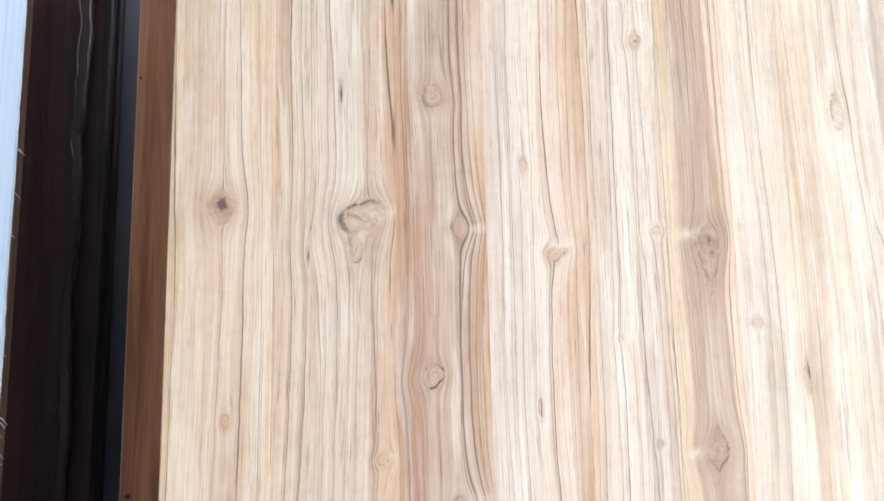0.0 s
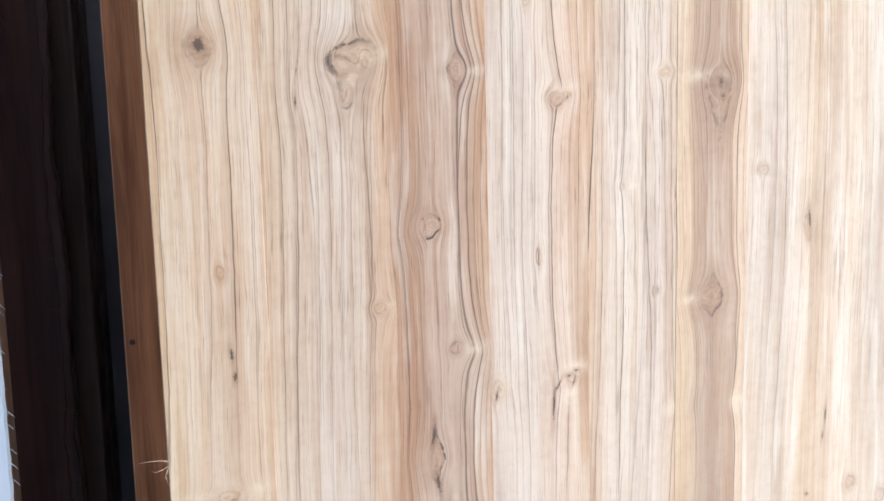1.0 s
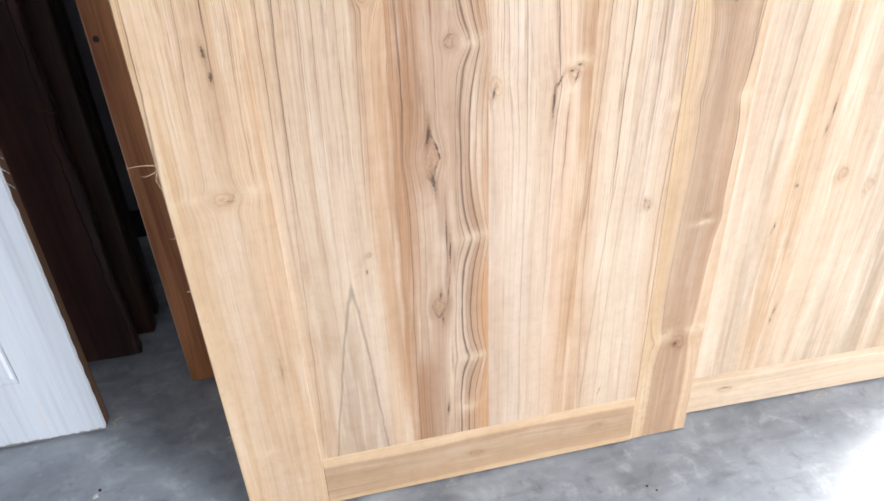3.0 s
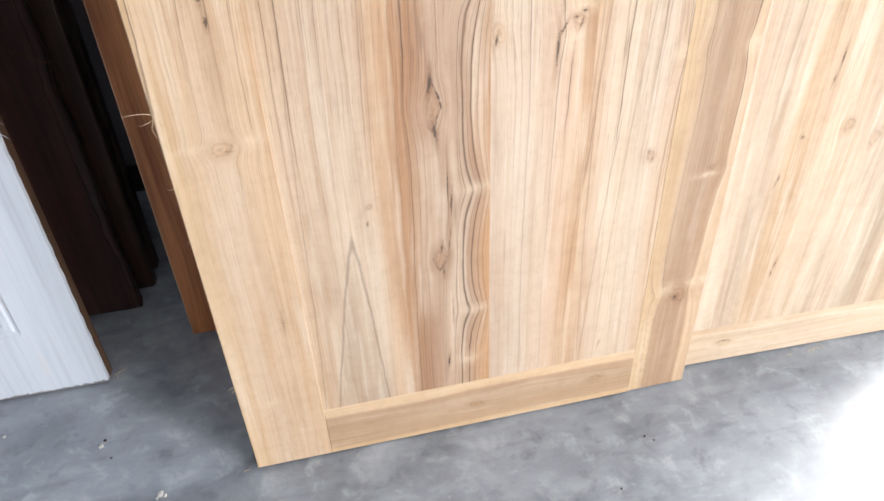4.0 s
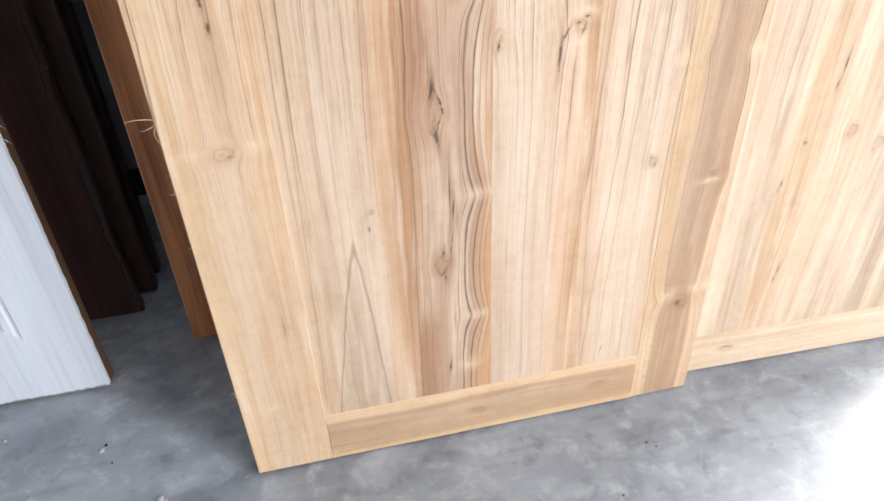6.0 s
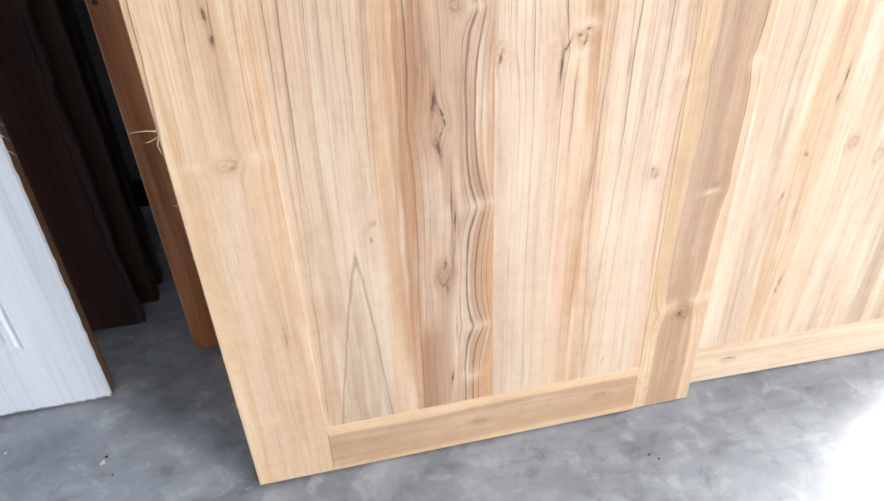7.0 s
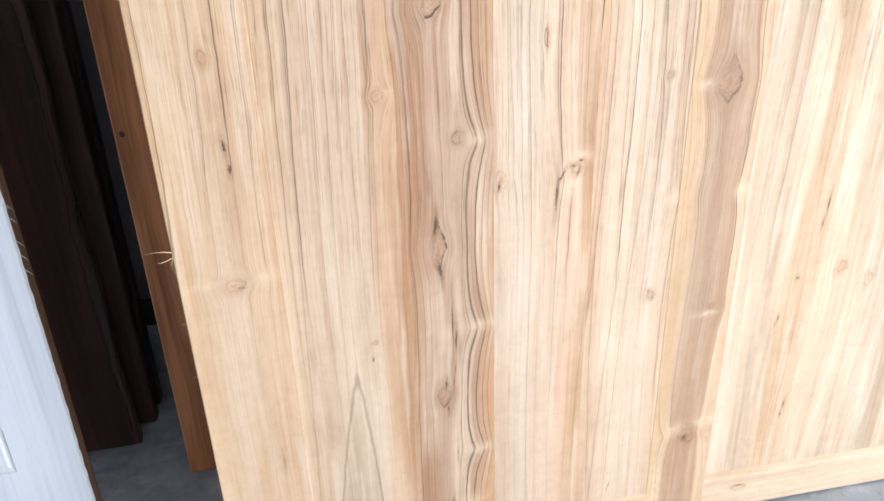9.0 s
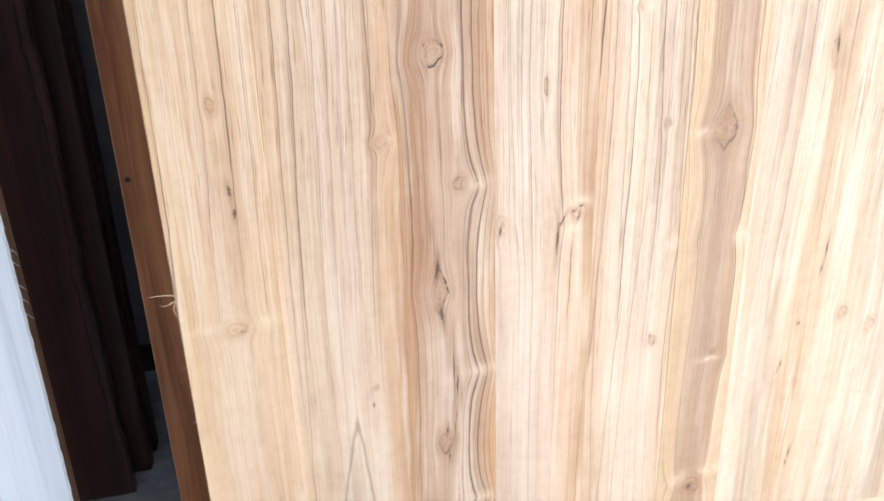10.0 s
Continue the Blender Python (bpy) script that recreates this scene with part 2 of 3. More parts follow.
def concrete():
    m = Nodes("trowelled_cement")
    p = m.place()
    big = m.noise(p, 2.6, 5, 0.62, 0.8)
    mid = m.noise(p, 6.5, 6, 0.62, 0.4)
    x, y, z = m.split(p)
    swirl = m.noise(m.join(m.math("MULTIPLY", x, 7.0), m.math("MULTIPLY", y, 22.0), z), 1.0, 5, 0.6, 0.4)
    speck = m.noise(p, 160.0, 2)
    patch = m.noise(p, 15.0, 6, 0.66, 0.3)
    color = m.ramp(mid, [(0.28, (0.130, 0.139, 0.157)), (0.45, (0.216, 0.235, 0.262)), (0.58, (0.291, 0.313, 0.344)), (0.75, (0.383, 0.404, 0.429))])
    color = m.mix(m.step(big, 0.38, 0.62, 0, 0.45), color, (0.303, 0.326, 0.361))
    color = m.mix(m.step(swirl, 0.50, 0.72, 0, 0.4), color, (0.458, 0.483, 0.511))
    color = m.mix(m.step(swirl, 0.48, 0.28, 0, 0.45), color, (0.124, 0.132, 0.147))
    color = m.mix(m.step(patch, 0.52, 0.70, 0, 0.5), color, (0.520, 0.547, 0.576))
    color = m.mix(m.step(patch, 0.46, 0.28, 0, 0.55), color, (0.111, 0.119, 0.134))
    color = m.mix(m.step(speck, 0.68, 0.78, 0, 0.4), color, (0.10, 0.10, 0.10))
    m.bump(m.math("MULTIPLY_ADD", mid, 1.0, m.math("MULTIPLY", speck, 0.15)), 0.18, 0.004)
    return m.done(color, m.step(mid, 0.3, 0.75, 0.30, 0.5))


def plaster(name, a, b):
    m = Nodes(name)
    p = m.place()
    n1, n2 = m.noise(p, 1.7, 5, 0.6), m.noise(p, 60, 3)
    m.bump(n2, 0.2, 0.002)
    return m.done(m.mix(m.step(n1, 0.3, 0.7), a, b), 0.75, 0.3)


BLACK = plaster("black_wall_foot", (0.03, 0.03, 0.032), (0.02, 0.02, 0.022))
CEMENT = concrete()
# unseen walls: same grey, darkened to cut bounce light into the gap
WALL_LOW_BOUNCE = plaster("grey_wall_low_bounce", (0.17, 0.18, 0.215), (0.13, 0.14, 0.17))
WALL_N = plaster("grey_wall_paint_north", (0.285, 0.268, 0.282), (0.235, 0.22, 0.232))
CEILING = plaster("ceiling_whitewash", (0.62, 0.62, 0.61), (0.55, 0.55, 0.55))
PRIMER = primer_paint("white_primer", 0.45, (0.62, 0.58, 0.56))
WORN_PRIMER = primer_paint("worn_primer", 0.8, (0.50, 0.36, 0.31))
BROWN = stained_wood("brown_stain", (0.60, 0.25, 0.10), (0.25, 0.082, 0.031), 2.0, 0.45, scale=0.7)
RAW_EDGE = stained_wood("raw_brown_edge", (0.125, 0.064, 0.034), (0.05, 0.024, 0.013), 8.0, 0.65)
DARK = stained_wood("dark_slab_wood", (0.068, 0.029, 0.025), (0.030, 0.012, 0.011), 5.0, 0.44, 0.5)
DARK_BROWN = stained_wood("dark_brown_wood", (0.064, 0.029, 0.019), (0.026, 0.011, 0.008), 11.0, 0.45, 0.35)
# pale colour that paints the glint on the brown door's arris
ARRIS_GLINT = stained_wood("brown_arris_glint", (0.62, 0.40, 0.26), (0.42, 0.22, 0.12), 14.0, 0.6)
FIBRE = Nodes("pale_wood_fibre").done((0.66, 0.50, 0.32, 1), 0.6)

# ---- helpers of this scene ----


def part(name, bm, material, parent, label=""):
    me = bpy.data.meshes.new(name)
    bm.to_mesh(me)
    bm.free()
    me.materials.append(material)
    ob = new(name, me)
    if parent:
        ob.parent = parent
    if label:
        ob["label"] = label
    return ob


def box(x0, x1, y0, y1, z0, z1, bevel=0.0, segments=2, bm=None):
    own = bmesh.new()
    made = bmesh.ops.create_cube(own, size=1)
    bmesh.ops.transform(own, matrix=Matrix.Translation(((x0 + x1) / 2, (y0 + y1) / 2, (z0 + z1) / 2)) @ Matrix.Diagonal((x1 - x0, y1 - y0, z1 - z0, 1)), verts=own.verts)
    if bevel:
        bmesh.ops.bevel(own, geom=own.edges[:], offset=bevel, segments=segments, affect="EDGES", profile=0.5)
    if bm is None:
        return own
    tmp = bpy.data.meshes.new("tmp")
    own.to_mesh(tmp)
    own.free()
    bm.from_mesh(tmp)
    bpy.data.meshes.remove(tmp)
    return bm


LEAN = 8.0


def leaning(name, x, y, yaw, label, category, group="", thick=0.032):
    """An Empty at the foot of a leaf that leans back; its x runs along the foot, z up the face."""
    ob = new(name)
    ob.empty_display_size = 0.1
    ob.matrix_world = Matrix.Translation((x, y, LIFT * thick / 0.032)) @ pose(0, 0, 0, 0, 0, yaw) @ pose(0, 0, 0, -LEAN, 0, 0)
    return tagged(ob, label, category, group)


def wood_fields(X, Z, knots, pits, pulls, arch, sway, flares):
    """Place across the fibres, and the fields of knots, pits and the arch, over a face."""
    U = X + sway[0] * np.sin(Z * sway[1] + sway[2]) + 0.5 * sway[0] * np.sin(Z * sway[1] * 2.3 + X * 6 + sway[2] * 3)
    K, P, RIM = np.full_like(X, 3.0), np.full_like(X, 3.0), np.zeros_like(X)
    for kx, kz, r, aspect, rim, turn, *tails in knots:
        up, down, lean = tails or (0.0, 0.0, 0.0)
        dz = (Z - kz) / aspect
        dx = X - kx - lean * dz
        q = dx * dx + dz * dz
        R2 = (0.9 * r) ** 2
        wide = np.exp(-(np.maximum(np.sqrt(q) - r, 0) / (2.2 * r)) ** 2)
        U = U - dx * np.minimum(1.0, R2 / (q + 1e-9)) * wide
        turned = np.arctan2(dz, dx)
        lop = 1 + 0.12 * np.sin(2 * turned + kz * 37) + 0.08 * np.sin(3 * turned + kx * 91)
        tail = np.where(dz > 0, up, down)
        sharp = np.where(tail > 0, 1.15, 2.0)
        here = (np.abs(dx) ** sharp + np.abs(dz / (1 + tail)) ** sharp) ** (1 / sharp) / (r * lop)
        RIM = np.where(here < K, rim * np.clip(0.55 + 0.6 * np.cos(turned - radians(turn)), 0, 1), RIM)
        K = np.minimum(K, here)
    for px, pz, rx, rz, skew in pits:
        dx, dz = X - px - skew * (Z - pz), Z - pz
        P = np.minimum(P, np.sqrt((dx / rx) ** 2 + (dz / rz) ** 2))
    for px, pz, amount, sx, sz in pulls:
        U = U - amount * np.exp(-((X - px) / sx) ** 2) * np.exp(-np.sqrt((Z - pz) ** 2 + 0.008 ** 2) / sz)
    if arch:
        ax, az, k, skew = arch
        A = 0.325 * (np.abs(X - ax - skew * (Z - az)) / k) ** 1.25 + (Z - az)
    else:
        A = np.full_like(X, 1.0)
    FL = np.zeros_like(X)
    for fx, fz, rx, rz in flares:
        FL = np.maximum(FL, np.exp(-((X - fx) / rx) ** 2 - ((Z - fz - 0.12 * (X - fx)) / rz) ** 2))
    return U, K, P, A, RIM, FL


def board(name, parent, material, x0, x1, z0, z1, y=0.0, thick=0.03, bevel=0.0015, lap=None, knots=(), pits=(), pulls=(),
          arch=None, flares=(), sway=(0.004, 4.0, 0.0), across=False, label="", fine=(0.0025, 0.004)):
    """A planed board with a fine face, chamfered arrises, sides and back. lap: chamfers (left, right, bottom, top) of their own, width and depth."""
    bl, br, bb, bt = lap or ((bevel, bevel),) * 4
    nx, nz = max(2, int((x1 - x0) / fine[0])), max(2, int((z1 - z0) / fine[1]))
    xs, zs = np.linspace(x0 + bl[0], x1 - br[0], nx), np.linspace(z0 + bb[0], z1 - bt[0], nz)
    X, Z = np.meshgrid(xs, zs)
    verts = [np.stack([X.ravel(), np.full(X.size, y), Z.ravel()], 1)]
    a = (np.arange(nz - 1)[:, None] * nx + np.arange(nx - 1)[None]).ravel()
    faces = np.stack([a, a + 1, a + nx + 1, a + nx], 1).tolist()
    rim = list(range(nx)) + [j * nx + nx - 1 for j in range(1, nz)] + [(nz - 1) * nx + i for i in range(nx - 2, -1, -1)] + [j * nx for j in range(nz - 2, 0, -1)]
    rv = verts[0][rim]
    depth = np.zeros(len(rim))
    out = rv.copy()
    for test, axis, value, dep in ((rv[:, 0] <= xs[0] + 1e-9, 0, x0, bl[1]), (rv[:, 0] >= xs[-1] - 1e-9, 0, x1, br[1]),
                                   (rv[:, 2] <= zs[0] + 1e-9, 2, z0, bb[1]), (rv[:, 2] >= zs[-1] - 1e-9, 2, z1, bt[1])):
        out[test, axis] = value
        depth[test] = np.maximum(depth[test], dep)
    out[:, 1] = y + depth
    back = out.copy()
    back[:, 1] = y + thick
    n0, nr = X.size, len(rim)
    verts = np.concatenate([verts[0], out, back])
    for i in range(nr):
        j = (i + 1) % nr
        faces.append([rim[j], rim[i], n0 + i, n0 + j])
        faces.append([n0 + j, n0 + i, n0 + nr + i, n0 + nr + j])
    faces.append([n0 + nr + i for i in range(nr)][::-1])
    me = bpy.data.meshes.new(name)
    me.from_pydata(verts.tolist(), [], faces)
    if across:
        fields = wood_fields(verts[:, 2], verts[:, 0], knots, pits, pulls, arch, sway, flares)
    else:
        fields = wood_fields(verts[:, 0], verts[:, 2], knots, pits, pulls, arch, sway, flares)
    for key, values in zip(("grain", "knot", "pit", "arch", "rim", "flare"), fields):
        me.attributes.new(key, "FLOAT", "POINT").data.foreach_set("value", values.astype(np.float32))
    me.materials.append(material)
    ob = new(name, me)
    ob.parent = parent
    if label:
        ob["label"] = label
    return ob


def curl(name, parent, material, points, r, label=""):
    """A thin fibre or shaving along a few points."""
    bm = bmesh.new()
    rings = []
    for n, p in enumerate(points):
        p = Vector(p)
        ahead = (Vector(points[min(n + 1, len(points) - 1)]) - Vector(points[max(n - 1, 0)])).normalized()
        side = ahead.orthogonal().normalized()
        up = ahead.cross(side)
        w = r * (1 - 0.7 * n / (len(points) - 1))
        rings.append([bm.verts.new(p + w * (math.cos(a) * side + math.sin(a) * up)) for a in (0, 1.571, 3.142, 4.712)])
    for a, b in zip(rings, rings[1:]):
        for i in range(4):
            bm.faces.new((a[i], a[(i + 1) % 4], b[(i + 1) % 4], b[i]))
    bm.faces.new(rings[0][::-1])
    bm.faces.new(rings[-1])
    return part(name, bm, material, parent, label)


# ---- the room ----
X0, X1, Y0, Y1, H = -2.8, 7.5, -5.4, 0.95, 3.5


def structure(name, bm, material, label, category):
    return tagged(part(name, bm, material, None), label, category, kind="structure")


structure("floor", box(-12, 12, -12, 8, -0.2, 0.0), CEMENT, "grey trowelled cement floor with cloudy trowel marks", "floor")
structure("wall_north", box(X0 - 0.2, 1.95, Y1, Y1 + 0.2, 0, H), WALL_N, "grey painted plaster wall behind the leaning doors", "wall")
# added block, hidden by the doors: keeps east light out of the wedge
structure("wedge_light_block", box(0.82, 0.96, 0.32, Y1, 0, 2.0), WALL_N, "unseen grey block added to keep light out behind the doors", "wall")
# unseen stretch added to limit the sky light from the north
structure("wall_north_light_limit", box(4.6, X1, Y1, Y1 + 0.2, 0, H), WALL_N, "unseen grey wall added to limit light from the north opening", "wall")
structure("wall_west", box(X0 - 0.2, X0, Y0, Y1, 0, H), WALL_LOW_BOUNCE, "grey painted plaster side wall", "wall")
structure("wall_east", box(X1 - 0.2, X1, Y0, Y1, 3.05, H), WALL_LOW_BOUNCE, "grey plaster lintel over the wide open shop side", "wall")
structure("baseboard", box(X0, 0.82, Y1 - 0.012, Y1, 0, 0.085, 0.003), BLACK, "black strip along the foot of the wall", "baseboard")
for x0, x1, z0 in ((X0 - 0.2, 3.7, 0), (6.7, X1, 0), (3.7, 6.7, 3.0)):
    structure("wall_south", box(x0, x1, Y0 - 0.2, Y0, z0, H), WALL_LOW_BOUNCE, "grey painted plaster wall beside the open shopfront", "wall")
structure("ceiling", box(X0 - 0.2, X1, Y0 - 0.2, Y1 + 0.2, H, H + 0.15), CEILING, "whitewashed ceiling slab", "ceiling")

# ---- the teak door in front ----
HEIGHT = 1.74        # the teak leaves
TALL = 2.03          # the leaves and timber behind
front = leaning("door_leaf", 0, 0, 0, "raw unpolished teak door leaf leaning back, knotty boards", "door", "leaning doors")
STILE_L = sawn_teak("teak_stile_pale", 0.0, 0.14, [(0.0, (0.68, 0.53, 0.335)), (0.4, (0.66, 0.525, 0.365)), (0.75, (0.65, 0.505, 0.34)), (1.0, (0.64, 0.495, 0.33))], 1.3, lines=0.45, freq=85)
BOARD_A = sawn_teak("teak_board_grey", 0.137, 0.31, [(0.0, (0.58, 0.445, 0.295)), (0.2, (0.60, 0.485, 0.345)), (0.5, (0.60, 0.495, 0.375)), (0.72, (0.57, 0.47, 0.355)), (0.86, (0.61, 0.455, 0.30)), (1.0, (0.52, 0.345, 0.205))], 4.6, lines=0.65, freq=75,
                    streaks=((0.176, 0.0012, 0.75, 0.60, 1.22, 0.012), (0.186, 0.0007, 0.6, 1.25, 1.70, 0.0), (0.204, 0.0008, 0.55, 0.75, 1.1, 0.0), (0.209, 0.0008, 0.6, 1.15, 1.7, 0.0),
                             (0.234, 0.0008, 0.5, 0.88, 1.15, 0.02), (0.262, 0.0009, 0.55, 1.32, 1.6, -0.02), (0.273, 0.0009, 0.5, 0.62, 1.15, 0.01), (0.160, 0.0012, 0.35, 0.12, 0.75, 0.04)))
BOARD_B = sawn_teak("teak_board_heart", 0.31, 0.445, [(0.0, (0.45, 0.285, 0.165)), (0.2, (0.42, 0.27, 0.165)), (0.36, (0.47, 0.34, 0.235)), (0.62, (0.50, 0.38, 0.275)), (0.8, (0.47, 0.315, 0.195)), (0.88, (0.50, 0.315, 0.175)), (1.0, (0.52, 0.325, 0.175))], 7.7, lines=0.45, freq=55,
                    streaks=((0.344, 0.0008, 0.4, 0.1, 0.75, 0.0), (0.372, 0.0008, 0.35, 0.12, 0.5, 0.02), (0.389, 0.0010, 0.55, 0.12, 0.62, 0.015), (0.323, 0.0013, 0.6), (0.334, 0.0009, 0.45), (0.3985, 0.0022, 0.9), (0.4050, 0.0010, 0.4, 0.12, 0.82, 0.0), (0.4115, 0.0018, 0.9), (0.4215, 0.0013, 0.55), (0.4310, 0.0012, 0.45)),
                    dark=(0.115, 0.072, 0.05))
BOARD_C = sawn_teak("teak_board_pink", 0.445, 0.597, [(0.0, (0.61, 0.505, 0.385)), (0.3, (0.655, 0.57, 0.45)), (0.6, (0.64, 0.525, 0.395)), (0.78, (0.63, 0.48, 0.34)), (0.9, (0.60, 0.43, 0.27)), (1.0, (0.58, 0.41, 0.255))], 12.9, lines=0.65, freq=105,
                    streaks=((0.500, 0.0010, 0.6, 0.62, 1.3, 0.006), (0.499, 0.0013, 0.3, 0.12, 0.6, -0.01), (0.540, 0.0009, 0.6, 0.82, 1.16, 0.0), (0.556, 0.0014, 0.75, 0.60, 0.72, 0.02),
                             (0.519, 0.0008, 0.5, 0.85, 1.5, 0.0), (0.470, 0.0008, 0.45, 0.7, 1.5, 0.005), (0.484, 0.0007, 0.4, 0.9, 1.6, 0.0), (0.587, 0.0010, 0.35, 0.2, 0.55, 0.02)))
BOARD_D = sawn_teak("teak_board_light", 0.597, 0.74, [(0.0, (0.60, 0.43, 0.27)), (0.18, (0.62, 0.50, 0.365)), (0.5, (0.655, 0.565, 0.43)), (0.8, (0.63, 0.54, 0.42)), (1.0, (0.60, 0.475, 0.335))], 17.3, lines=0.8, freq=80,
                    streaks=((0.653, 0.0014, 0.8, 0.58, 1.75, 0.003), (0.640, 0.0014, 0.35, 0.12, 0.62, 0.07), (0.6155, 0.0011, 0.4, 0.14, 0.66, -0.01), (0.606, 0.0008, 0.45, 0.6, 1.1, 0.0),
                             (0.668, 0.0010, 0.35, 0.15, 0.8, 0.05), (0.733, 0.0010, 0.6, 0.35, 1.3, -0.012), (0.690, 0.0007, 0.4, 0.8, 1.5, 0.02)))
STILE_R = sawn_teak("teak_stile_tan", 0.74, 0.86, [(0.0, (0.60, 0.46, 0.28)), (0.2, (0.55, 0.41, 0.255)), (0.28, (0.42, 0.295, 0.185)), (0.6, (0.41, 0.29, 0.19)), (0.79, (0.42, 0.285, 0.175)), (0.83, (0.60, 0.46, 0.30)), (1.0, (0.58, 0.44, 0.29))], 21.1, lines=0.45, freq=60, bands=0.45,
                    streaks=((0.771, 0.0008, 0.5), (0.845, 0.0014, 0.7, 0.55, 1.7, 0.012), (0.797, 0.0010, 0.6, 1.05, 1.65, 0.01), (0.757, 0.0012, 0.4, 0.0, 0.3, -0.05)))
RAIL = sawn_teak("teak_rail_brown", 0.0, 0.114, [(0.0, (0.62, 0.47, 0.29)), (0.09, (0.60, 0.45, 0.27)), (0.13, (0.49, 0.36, 0.23)), (0.6, (0.45, 0.33, 0.21)), (0.80, (0.47, 0.34, 0.22)), (0.85, (0.64, 0.49, 0.31)), (1.0, (0.66, 0.52, 0.34))], 25.0, lines=0.15, freq=60, along="x", bands=0.45)

SHARP, SOFT_L = (0.0015, 0.0015), (0.0010, 0.0003)
board("stile", front, STILE_L, 0.0, 0.137, 0, HEIGHT, lap=(SHARP, SOFT_L, SHARP, SHARP),
      knots=((0.070, 1.232, 0.017, 1.4, 0.30, 200), (0.072, 0.642, 0.017, 0.5, 0.28, -20, 0.0, 0.0, 0.0), (0.080, 0.945, 0.006, 1.5, 0.3, 90)),
      pits=((0.069, 1.236, 0.009, 0.013, 0), (0.081, 0.637, 0.006, 0.0016, 0), (0.088, 0.836, 0.003, 0.013, -0.1), (0.091, 0.806, 0.003, 0.009, 0.1), (0.102, 0.33, 0.0016, 0.02, 0), (0.03, 1.13, 0.0008, 0.012, 0)), flares=((0.040, 0.646, 0.03, 0.006), (0.112, 0.650, 0.022, 0.010), (0.05, 0.16, 0.02, 0.01)), sway=(0.004, 3.0, 1.0))
board("stile", front, STILE_R, 0.74, 0.86, 0, HEIGHT, 0.0030, 0.028, 0.0002,
      knots=((0.801, 0.872, 0.0185, 1.2, 0.75, -20, 0.5, 0.9, 0.0), (0.812, 1.196, 0.021, 1.3, 0.55, 250, 0.0, 2.0, 0.0), (0.808, 0.238, 0.015, 1.1, 0.3, 270), (0.822, 0.50, 0.006, 0.8, 0.3, 200)),
      pits=((0.813, 1.197, 0.0035, 0.006, 0), (0.816, 1.175, 0.003, 0.004, 0), (0.803, 0.232, 0.005, 0.006, 0), (0.83, 1.185, 0.002, 0.002, 0)),
      pulls=((0.765, 0.87, -0.010, 0.03, 0.03), (0.84, 0.87, 0.006, 0.02, 0.04), (0.845, 0.70, -0.012, 0.03, 0.03), (0.765, 0.70, -0.008, 0.02, 0.03), (0.84, 0.24, -0.025, 0.04, 0.022), (0.775, 0.24, 0.022, 0.03, 0.022), (0.85, 0.49, 0.010, 0.03, 0.03)), flares=((0.845, 0.262, 0.035, 0.010), (0.785, 0.252, 0.022, 0.016), (0.815, 0.487, 0.024, 0.005), (0.848, 0.70, 0.014, 0.013), (0.768, 0.868, 0.018, 0.008), (0.775, 1.205, 0.022, 0.010), (0.757, 0.10, 0.012, 0.10)), sway=(0.005, 4.0, 2.0))
board("rail", front, RAIL, 0.137, 0.74, 0, 0.114, lap=(SHARP, SHARP, SHARP, (0.018, 0.0042)), across=True, knots=((0.055, 0.42, 0.006, 2.0, 0.3, 0), (0.06, 0.66, 0.008, 1.6, 0.3, 0)), sway=(0.002, 8.0, 0.5))
board("rail", front, RAIL, 0.137, 0.74, HEIGHT - 0.055, HEIGHT, across=True, fine=(0.02, 0.02))
RECESS, PT = 0.0035, 0.02
B0, B1 = 0.114, HEIGHT - 0.055
board("board", front, BOARD_A, 0.137, 0.310, B0, B1, RECESS, PT, 0.0002,
      knots=((0.262, 1.222, 0.028, 0.95, 0.95, 150, 0.0, 1.5, 0.16), (0.272, 1.222, 0.0065, 1.1, 0.8, 200), (0.259, 0.519, 0.0035, 1.0, 0.5, 0), (0.288, 0.885, 0.009, 0.9, 0.25, 200), (0.252, 1.175, 0.008, 2.4, 0.6, 300)),
      pits=((0.231, 1.405, 0.0025, 0.022, 0), (0.254, 0.49, 0.002, 0.004, 0), (0.185, 1.165, 0.0018, 0.012, 0), (0.27, 1.221, 0.002, 0.003, 0), (0.189, 1.21, 0.001, 0.03, 0.2)),
      pulls=((0.19, 1.17, -0.008, 0.03, 0.05), (0.30, 0.885, 0.012, 0.02, 0.04)), flares=((0.288, 1.228, 0.03, 0.010), (0.300, 0.886, 0.016, 0.006)), arch=(0.227, 0.462, 0.043, 0.043), sway=(0.005, 3.4, 0.4))
